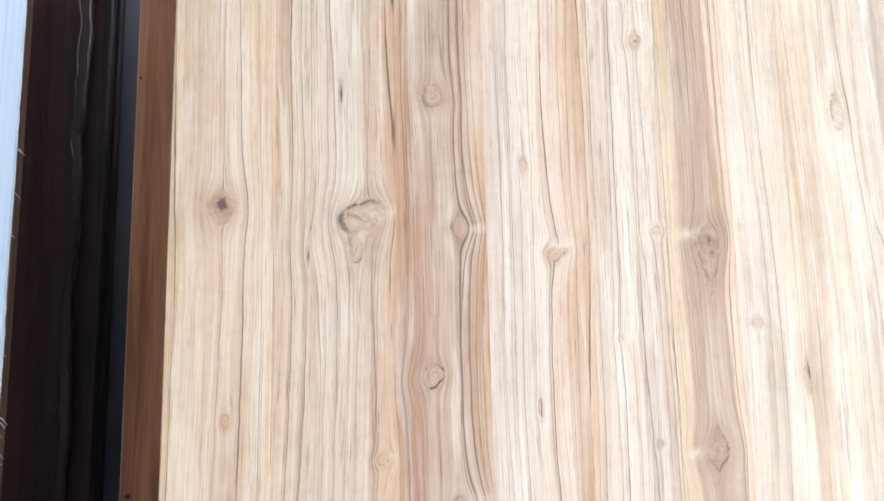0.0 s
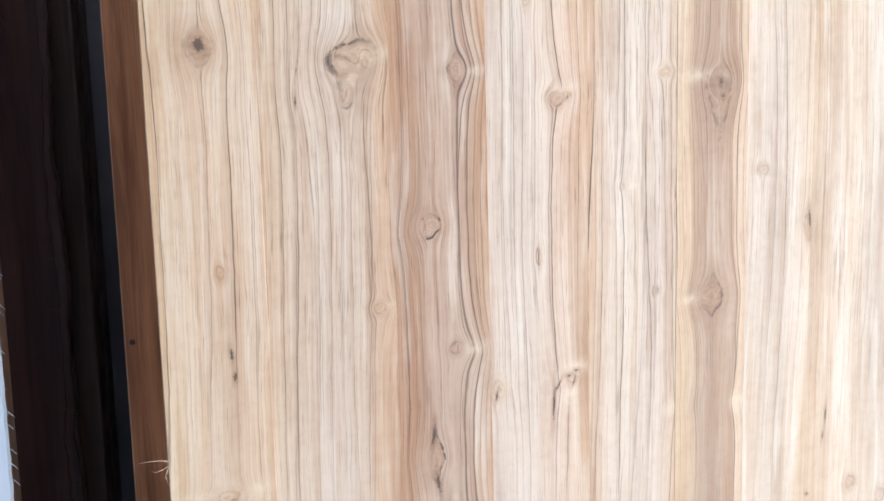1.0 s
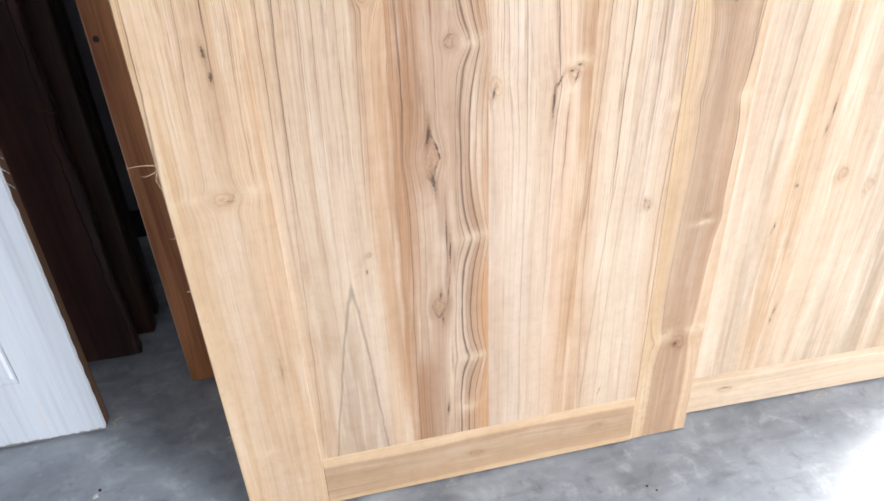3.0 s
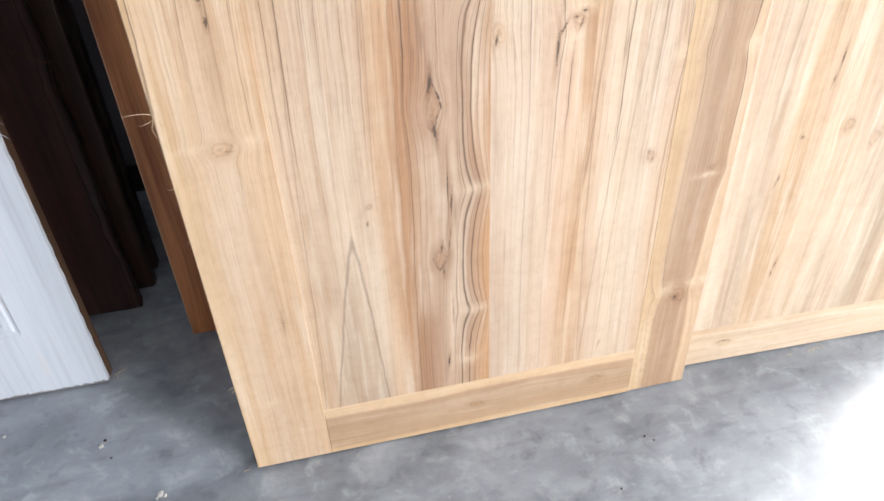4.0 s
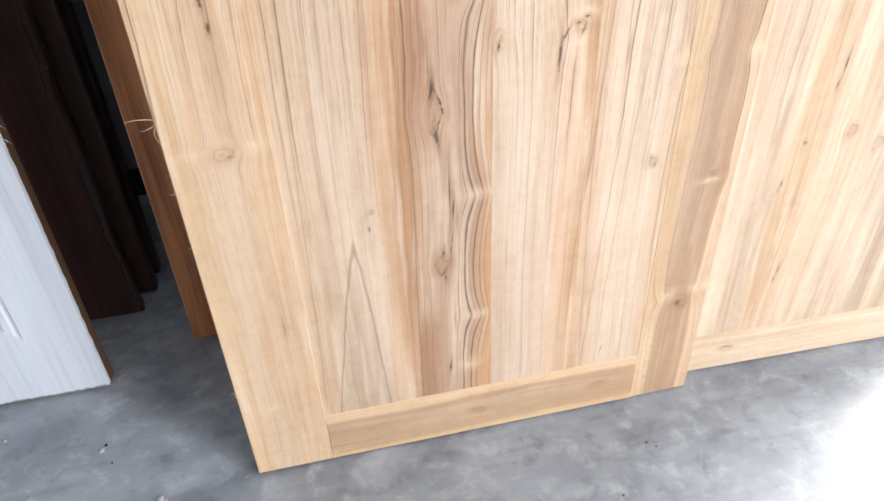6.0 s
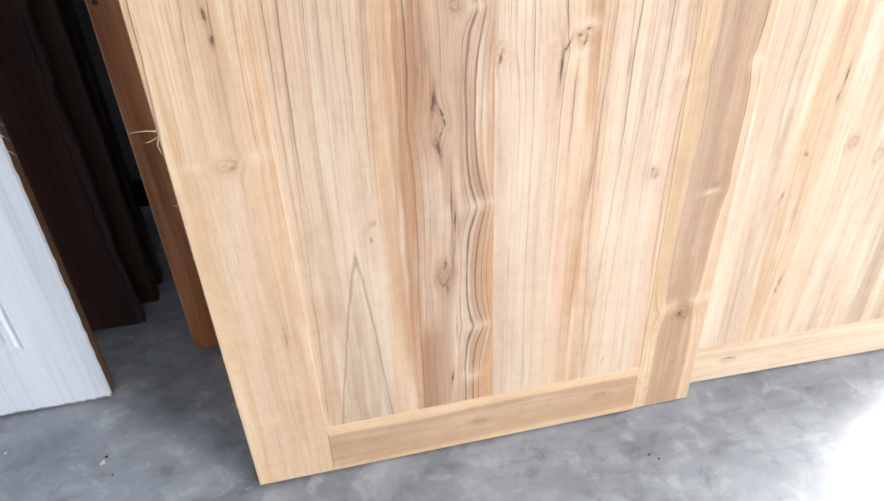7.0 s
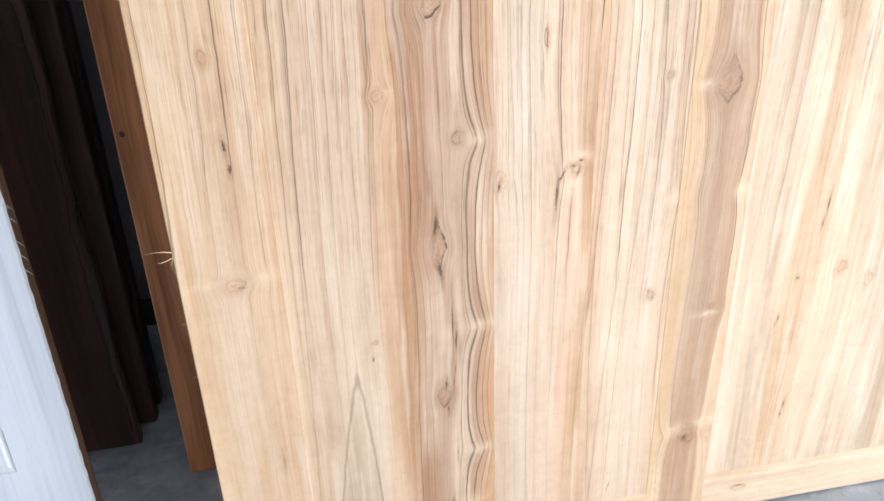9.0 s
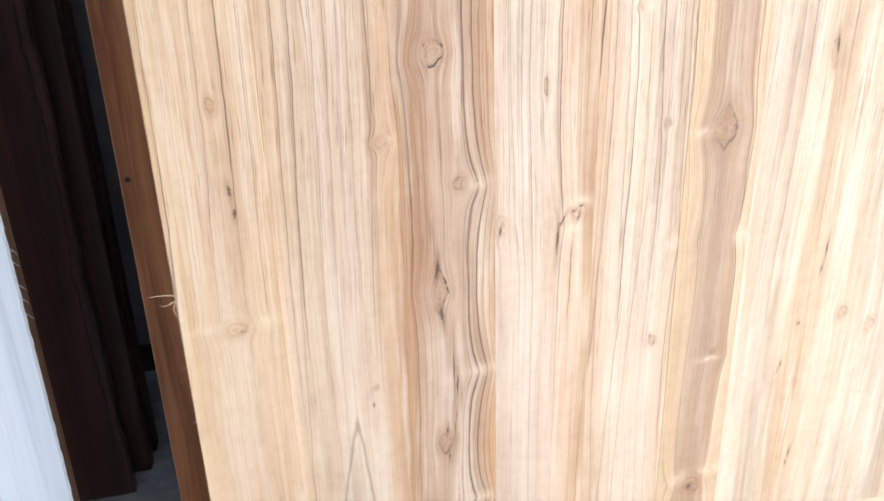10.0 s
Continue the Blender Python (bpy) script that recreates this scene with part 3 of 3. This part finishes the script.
board("board", front, BOARD_B, 0.310, 0.445, B0, B1, RECESS, PT, 0.0002,
      knots=((0.362, 0.996, 0.0135, 1.1, 1.3, -40), (0.393, 0.821, 0.008, 1.0, 0.6, 170), (0.361, 0.662, 0.0125, 1.7, 1.1, 10, 0.7, 0.7, 0.0), (0.362, 0.405, 0.011, 1.3, 0.7, 260, 0.5, 0.9, 0.0), (0.368, 1.410, 0.014, 1.3, 0.6, 200), (0.402, 1.21, 0.010, 1.5, 0.6, 180, 0.8, 0.8, 0.0)),
      pits=((0.358, 0.697, 0.0035, 0.020, 0.12), (0.363, 0.624, 0.0035, 0.020, -0.12), (0.371, 0.178, 0.0025, 0.02, 0.1), (0.351, 1.006, 0.0016, 0.002, 0), (0.379, 0.535, 0.0016, 0.05, 0), (0.384, 0.505, 0.0022, 0.030, 0.05), (0.390, 0.49, 0.0014, 0.022, 0), (0.380, 0.44, 0.0014, 0.03, 0.1), (0.382, 0.29, 0.0014, 0.03, 0), (0.366, 0.425, 0.002, 0.010, 0.1), (0.368, 0.378, 0.002, 0.010, -0.1)),
      pulls=((0.43, 1.209, 0.018, 0.030, 0.055), (0.425, 0.815, 0.024, 0.035, 0.055), (0.425, 0.522, 0.022, 0.030, 0.05), (0.425, 0.287, 0.022, 0.030, 0.045), (0.325, 0.985, -0.012, 0.02, 0.05), (0.33, 0.66, -0.006, 0.02, 0.04)), flares=((0.425, 0.525, 0.020, 0.011), (0.425, 0.289, 0.020, 0.011), (0.425, 0.82, 0.016, 0.010), (0.434, 1.209, 0.012, 0.006), (0.405, 0.175, 0.02, 0.015)), sway=(0.003, 4.2, 1.2))
board("board", front, BOARD_C, 0.445, 0.597, B0, B1, RECESS, PT, 0.0002,
      knots=((0.572, 0.762, 0.010, 0.8, 0.25, 200),  (0.551, 1.172, 0.012, 0.8, 0.6, 230), (0.566, 1.176, 0.006, 0.7, 0.8, 0), (0.505, 1.308, 0.006, 1.8, 0.6, 90), (0.456, 0.755, 0.009, 1.5, 0.15, 180), (0.520, 0.945, 0.0045, 2.6, 0.6, 180)),
      pits=((0.520, 0.945, 0.0012, 0.02, 0), (0.541, 0.725, 0.0028, 0.034, 0.04), (0.548, 0.752, 0.0022, 0.014, 0.5), (0.565, 0.766, 0.0065, 0.0028, 0), (0.577, 0.774, 0.0055, 0.0028, 0), (0.573, 0.757, 0.0018, 0.010, 0.3), (0.453, 0.745, 0.0022, 0.012, 0.2), (0.566, 1.173, 0.0018, 0.004, 0.5), (0.538, 1.185, 0.0015, 0.008, 0.6), (0.47, 0.40, 0.001, 0.03, 0)),
      pulls=((0.548, 0.75, 0.014, 0.025, 0.05), (0.465, 0.755, -0.010, 0.02, 0.04), (0.555, 1.19, 0.016, 0.025, 0.05), (0.59, 0.76, -0.008, 0.015, 0.05)), flares=((0.578, 0.778, 0.020, 0.012), (0.462, 0.760, 0.012, 0.022), (0.565, 0.735, 0.015, 0.015), (0.56, 1.185, 0.02, 0.008)), sway=(0.004, 5.0, 2.2))
board("board", front, BOARD_D, 0.597, 0.740, B0, B1, RECESS, PT, 0.0002,
      knots=((0.707, 0.536, 0.006, 1.5, 0.5, 90), (0.704, 1.523, 0.011, 1.0, 0.4, 0), (0.706, 0.885, 0.005, 1.2, 0.3, 0), (0.722, 1.21, 0.010, 0.8, 0.35, 180), (0.652, 1.043, 0.004, 1.0, 0.4, 0)),
      pits=((0.703, 0.545, 0.002, 0.005, 0), (0.711, 0.530, 0.002, 0.005, 0.2), (0.708, 1.523, 0.004, 0.003, 0), (0.66, 0.15, 0.0012, 0.012, 0.2)),
      pulls=((0.655, 1.043, -0.007, 0.02, 0.04), (0.735, 0.70, 0.010, 0.02, 0.06)), flares=((0.720, 1.212, 0.022, 0.014), (0.662, 1.044, 0.015, 0.004), (0.735, 0.70, 0.010, 0.012)), sway=(0.005, 3.1, 0.2))
for pts, r in (([(0.002, 0.001, 0.700), (-0.010, -0.001, 0.703), (-0.022, -0.003, 0.704), (-0.034, -0.002, 0.702)], 0.0006),
               ([(0.002, 0.001, 0.694), (-0.006, 0.0, 0.690), (-0.014, -0.003, 0.688), (-0.019, -0.002, 0.690)], 0.0005),
               ([(0.001, 0.0, 0.692), (-0.003, -0.002, 0.682), (0.0, -0.004, 0.672), (0.005, -0.005, 0.668)], 0.0005),
               ([(0.001, 0.001, 0.594), (-0.004, 0.0, 0.592), (-0.007, -0.001, 0.595)], 0.0005),
               ([(0.001, 0.001, 0.505), (-0.003, 0.0, 0.506), (-0.005, -0.001, 0.503)], 0.0005),
               ([(0.001, 0.001, 0.210), (-0.005, 0.0, 0.213), (-0.009, -0.001, 0.209)], 0.0007),
               ([(0.001, 0.001, 0.205), (-0.004, 0.0, 0.203), (-0.006, -0.002, 0.199)], 0.0006)):
    curl("splinter", front, FIBRE, pts, r, "loose pale splinter")

# ---- the second teak door, behind the first ----
second = leaning("door_leaf", 0.66, 0.0395, -1.5, "raw pale teak door leaf partly hidden behind another", "door", "leaning doors")
BACK_A = sawn_teak("teak_back_board_pale", 0.14, 0.34, [(0.0, (0.585, 0.468, 0.317)), (0.25, (0.576, 0.483, 0.355)), (0.5, (0.615, 0.532, 0.407)), (0.8, (0.595, 0.502, 0.369)), (1.0, (0.604, 0.474, 0.313))], 31.0, lines=0.5, freq=60, bands=1.2)
BACK_B = sawn_teak("teak_back_board_warm", 0.34, 0.53, [(0.0, (0.585, 0.452, 0.293)), (0.3, (0.643, 0.522, 0.369)), (0.55, (0.585, 0.493, 0.359)), (0.8, (0.604, 0.512, 0.378)), (1.0, (0.546, 0.474, 0.369))], 35.0, lines=0.5, freq=60, bands=1.2)
BACK_C = sawn_teak("teak_back_board_grey", 0.53, 0.73, [(0.0, (0.488, 0.413, 0.302)), (0.5, (0.536, 0.443, 0.313)), (1.0, (0.546, 0.424, 0.265))], 38.0, lines=0.4, freq=60, bands=1.2)
BACK_RAIL = sawn_teak("teak_back_rail", 0.0, 0.09, [(0.0, (0.664, 0.561, 0.407)), (0.6, (0.692, 0.601, 0.444)), (1.0, (0.604, 0.493, 0.340))], 41.0, lines=0.25, freq=50, along="x")
BACK_STILE = sawn_teak("teak_back_stile", 0.0, 0.14, [(0.0, (0.60, 0.45, 0.29)), (1.0, (0.58, 0.43, 0.27))], 44.0, lines=0.4, freq=60)
board("stile", second, BACK_STILE, 0, 0.14, 0, HEIGHT, fine=(0.01, 0.02))
board("stile", second, BACK_STILE, 0.73, 0.86, 0, HEIGHT, fine=(0.01, 0.02))
board("rail", second, BACK_RAIL, 0.14, 0.73, 0, 0.092, lap=(SHARP, SHARP, SHARP, (0.016, 0.004)), across=True, knots=((0.05, 0.30, 0.006, 2.5, 0.4, 0),), pits=((0.055, 0.30, 0.002, 0.012, 0),), sway=(0.003, 8, 0))
board("rail", second, BACK_RAIL, 0.14, 0.73, HEIGHT - 0.055, HEIGHT, across=True, fine=(0.02, 0.02))
board("board", second, BACK_A, 0.14, 0.34, 0.092, B1, RECESS, PT, 0.0002, knots=((0.335, 0.965, 0.007, 3.0, 0.5, 180), (0.25, 1.06, 0.010, 0.8, 0.12, 0)),
      pits=((0.338, 0.978, 0.0035, 0.022, -0.10), (0.342, 0.945, 0.004, 0.014, -0.1), (0.322, 0.432, 0.002, 0.006, 0), (0.318, 0.42, 0.0015, 0.008, 0.1)), sway=(0.006, 3.0, 0.7))
board("board", second, BACK_B, 0.34, 0.53, 0.092, B1, RECESS, PT, 0.0002, knots=((0.43, 0.52, 0.009, 1.4, 0.4, 0), (0.442, 1.43, 0.012, 2.8, 0.6, 200), (0.493, 0.49, 0.008, 1.6, 0.35, 0)),
      pits=((0.498, 0.744, 0.002, 0.016, 0), (0.346, 0.508, 0.004, 0.003, 0), (0.378, 0.645, 0.0022, 0.022, 0.05), (0.374, 0.61, 0.002, 0.012, 0.1), (0.369, 0.238, 0.0022, 0.012, 0.1), (0.366, 0.215, 0.002, 0.008, 0)), sway=(0.006, 3.6, 1.7))
board("board", second, BACK_C, 0.53, 0.73, 0.092, B1, RECESS, PT, 0.0002, fine=(0.005, 0.008), sway=(0.006, 3.2, 2.7))

# ---- the brown stained door ----
brown = leaning("door_leaf", -0.129, 0.362, 0, "brown stained panelled wooden door leaf leaning back", "door", "leaning doors")
BROWN_H = 1.86
part("stile", box(0, 0.12, 0, 0.035, 0, BROWN_H, 0.002), BROWN, brown)
part("stile", box(0.74, 0.86, 0, 0.035, 0, BROWN_H, 0.002), BROWN, brown)
# thin strip whose pale colour is the arris's painted highlight
part("arris_highlight", box(-0.0005, 0.0013, -0.0005, 0.002, 0.001, BROWN_H, 0.0004, 1), ARRIS_GLINT, brown, "pale strip standing in for the highlight on the arris")
bm = bmesh.new()
bmesh.ops.create_cone(bm, cap_ends=True, segments=20, radius1=0.0055, radius2=0.0045, depth=0.0012)
bmesh.ops.transform(bm, matrix=Matrix.Translation((0.013, -0.0002, 0.738)) @ pose(0, 0, 0, 90, 0, 0), verts=bm.verts)
part("bolt_plug", bm, DARK, brown, "dark plugged bolt hole")
for x, z, r in ((0.006, 1.50, 0.0020), (0.062, 0.36, 0.0022)):
    bm = bmesh.new()
    bmesh.ops.create_cone(bm, cap_ends=True, segments=14, radius1=r, radius2=r * 0.8, depth=0.0010)
    bmesh.ops.transform(bm, matrix=Matrix.Translation((x, -0.0001, z)) @ pose(0, 0, 0, 90, 0, 0) @ Matrix.Diagonal((1, 1.7, 1, 1)), verts=bm.verts)
    part("pin_knot", bm, DARK_BROWN, brown, "small dark pin knot")
for z0, z1 in ((0, 0.2), (0.95, 1.1), (BROWN_H - 0.12, BROWN_H)):
    part("rail", box(0.12, 0.74, 0.001, 0.034, z0, z1, 0.002), BROWN, brown)
for z0, z1 in ((0.2, 0.95), (1.1, BROWN_H - 0.12)):
    part("panel", box(0.12, 0.74, 0.010, 0.026, z0, z1, 0.003), BROWN, brown)

# ---- the white primed door ----
white = leaning("door_leaf", -1.152, 0.272, 0, "white primed panelled door leaf with raw brown edge", "door", "leaning doors", thick=0.036)
part("core", box(0, 0.858, 0.0095, 0.036, 0, TALL, 0.001), RAW_EDGE, white, "raw brown timber core")


def paint_sheet(x0, x1, z0, z1, ragged):
    """A coat of primer with an uneven right-hand border."""
    bm = bmesh.new()
    n = 400
    cols = []
    for i in range(n + 1):
        z = z0 + (z1 - z0) * i / n
        x = x1 - (0.0010 + 0.0030 * max(0, noise.noise(Vector((z * 4, 3, 0)))) + 0.0012 * noise.noise(Vector((z * 47, 7, 0))) if ragged else 0)
        cols.append([bm.verts.new((xx, yy, z)) for xx, yy in ((x0, 0.010), (x0, 0.0), (x - (0.001 if ragged else 0), 0.0), (x, 0.010))])
    for a, b in zip(cols, cols[1:]):
        for k in range(3):
            bm.faces.new((a[k], a[k + 1], b[k + 1], b[k]))
    return bm


def nested(x0, x1, z0, z1, steps, fill):
    """Nested rectangles, each at its inset and depth; fill closes the innermost."""
    bm = bmesh.new()
    loops = []
    for inset, y in steps:
        loops.append([bm.verts.new(p) for p in ((x0 + inset, y, z0 + inset), (x1 - inset, y, z0 + inset), (x1 - inset, y, z1 - inset), (x0 + inset, y, z1 - inset))])
    for a, b in zip(loops, loops[1:]):
        for k in range(4):
            bm.faces.new((a[k], a[(k + 1) % 4], b[(k + 1) % 4], b[k]))
    if fill:
        bm.faces.new(loops[-1])
    return bm


SW, RH = 0.113, 0.152
part("stile", paint_sheet(0.858 - SW, 0.8585, 0.0, TALL, True), PRIMER, white, "brushed white primer")
part("stile", paint_sheet(0.0, SW, 0.0, TALL, False), PRIMER, white)
for z0, z1 in ((0, RH), (0.95, 1.08), (TALL - 0.12, TALL)):
    part("rail", paint_sheet(SW, 0.858 - SW, z0, z1, False), PRIMER, white)
for z0, z1 in ((RH, 0.95), (1.08, TALL - 0.12)):
    part("moulding", nested(SW, 0.858 - SW, z0, z1, ((0, 0.0), (0.003, 0.0035), (0.009, 0.0045), (0.013, 0.0012)), False), WORN_PRIMER, white, "moulding with primer rubbed through to the wood")
    part("panel", nested(SW, 0.858 - SW, z0, z1, ((0.013, 0.0012), (0.024, 0.0005), (0.028, 0.0035), (0.070, 0.0)), True), PRIMER, white)
for i in range(18):
    z = random.uniform(0.28, 1.45) if i < 9 else random.uniform(0.42, 0.95)
    ln = random.uniform(0.006, 0.016)
    curl("splinter", white, PRIMER, [(0.857, 0.002, z), (0.857 + ln * 0.5, 0.0, z - ln * 0.3), (0.857 + ln, 0.002, z - ln)], 0.0008, "curl of white paint")

# ---- dark slabs against the wall ----


def live_slab(x0, x1, y, thick, seed, wobble):
    """A thick slab with a waney right edge: a wandering bark bevel, hollows and a cupped face."""
    bm = bmesh.new()
    n = 260
    cols = []
    for i in range(n + 1):
        z = TALL * 1.02 * i / n
        e = x1 + wobble * (noise.noise(Vector((z * 5.0, seed, 0))) + 0.6 * noise.noise(Vector((z * 14.0, seed, 4))) + 0.25 * noise.noise(Vector((z * 45.0, seed, 9))))
        w = 0.017 + 0.012 * noise.noise(Vector((z * 4.0, seed, 14))) + 0.004 * noise.noise(Vector((z * 30.0, seed, 17)))
        sink = 0.0025 + 0.002 * noise.noise(Vector((z * 9.0, seed, 21)))
        row = [(x0, 0.001, z)]
        for q in range(1, 9):
            x = x0 + (e - w - x0) * q / 8
            row.append((x, 0.0004 * noise.noise(Vector((x * 9, z * 3.5, seed))), z))
        row += [(e - w + 0.002, 0.0022, z), (e - 0.003, sink, z), (e, sink + 0.004, z), (e - 0.006, thick, z), (x0, thick, z)]
        cols.append([bm.verts.new(p) for p in row])
    m = len(cols[0])
    for a, b in zip(cols, cols[1:]):
        for k in range(m):
            bm.faces.new((a[k], a[(k + 1) % m], b[(k + 1) % m], b[k]))
    bm.faces.new(cols[0][::-1])
    bm.faces.new(cols[-1])
    return bm


slab = leaning("timber_slab", -0.255, 0.474, 0, "dark brown slab with a waney bark edge leaning back", "timber slab")
part("slab_body", live_slab(-0.5, 0.004, 0, 0.04, 1.7, 0.011), DARK, slab)
for pts, r in (([(-0.050, -0.001, 0.60), (-0.015, -0.004, 0.583), (0.004, -0.010, 0.577), (0.020, -0.016, 0.580)], 0.0016),
               ([(-0.105, -0.0004, 1.372), (-0.08, -0.0006, 1.33), (-0.058, -0.0006, 1.285), (-0.045, -0.0004, 1.245)], 0.0010),
               ([(-0.036, -0.001, 0.872), (-0.024, -0.003, 0.866), (-0.012, -0.006, 0.871), (-0.004, -0.003, 0.862)], 0.0022),
               ([(-0.030, -0.001, 0.770), (-0.016, -0.003, 0.776), (-0.006, -0.004, 0.768)], 0.0018),
               ([(-0.072, 0.0, 1.44), (-0.064, -0.002, 1.40), (-0.052, -0.002, 1.365)], 0.0012)):
    curl("bark_strip", slab, RAW_EDGE, pts, r, "loose pale strip of bark")
for x, y, bevel in ((-0.222, 0.535, 0.007), (-0.222, 0.598, 0.004)):
    plank = leaning("timber_plank", x, y, 0, "dark brown plank leaning in the shade of the wall", "timber plank", "planks behind the slab")
    part("plank_body", box(-0.45, 0.0, 0, 0.035, 0, TALL, bevel, 3), DARK_BROWN, plank)

# ---- litter on the floor ----


def shaving(x, y, turn, size, material, name, label, category):
    pts = []
    for i in range(9):
        a = i / 8
        pts.append((size * (a - 0.5) * 2, size * 0.35 * math.sin(a * 5 + turn), 0.0012 + size * 0.22 * abs(math.sin(a * 3.1 + turn))))
    ob = curl(name, None, material, pts, max(0.0008, size * 0.07))
    ob.matrix_world = Matrix.Translation((x, y, 0.0)) @ pose(0, 0, 0, 0, 0, turn * 57)
    return tagged(ob, label, category, "litter on the floor")


for x, y, turn, size in ((1.185, 0.012, 0.3, 0.010), (1.200, 0.016, 1.9, 0.008), (1.168, 0.010, 2.9, 0.006), (1.118, 0.010, 0.1, 0.007),
                         (-0.272, 0.297, 1.1, 0.010), (-0.283, 0.285, 2.3, 0.007), (-0.02, 0.002, 0.8, 0.006)):
    shaving(x, y, turn, size, FIBRE, "wood_shaving", "small pale curled wood shaving on the floor", "wood shaving")


def crumb(x, y, size, material, name, label):
    bm = bmesh.new()
    bmesh.ops.create_icosphere(bm, subdivisions=2, radius=size)
    for v in bm.verts:
        v.co *= 1 + 0.35 * noise.noise(v.co * (1.2 / size) + Vector((x * 40, y * 40, 0)))
        v.co.z = max(v.co.z * 0.45, -size * 0.25)
    low = min(v.co.z for v in bm.verts)
    bmesh.ops.transform(bm, matrix=Matrix.Translation((x, y, -low)), verts=bm.verts)
    return tagged(part(name, bm, material, None), label, "crumb", "litter on the floor")


PALE = plaster("pale_plaster_crumb", (0.62, 0.60, 0.56), (0.50, 0.48, 0.45))
for x, y, size in ((-0.174, -0.009, 0.006), (-0.166, -0.014, 0.004), (-0.180, -0.016, 0.003), (-0.478, 0.183, 0.0035), (-0.292, 0.118, 0.005)):
    crumb(x, y, size, PALE, "plaster_crumb", "pale flake of plaster on the cement floor")
for x, y, size in ((-0.286, 0.130, 0.0035), (-0.270, 0.088, 0.002), (0.728, -0.100, 0.0025), (0.742, -0.112, 0.002), (0.640, -0.19, 0.002)):
    crumb(x, y, size, DARK_BROWN, "grit_crumb", "dark grit crumb on the cement floor")
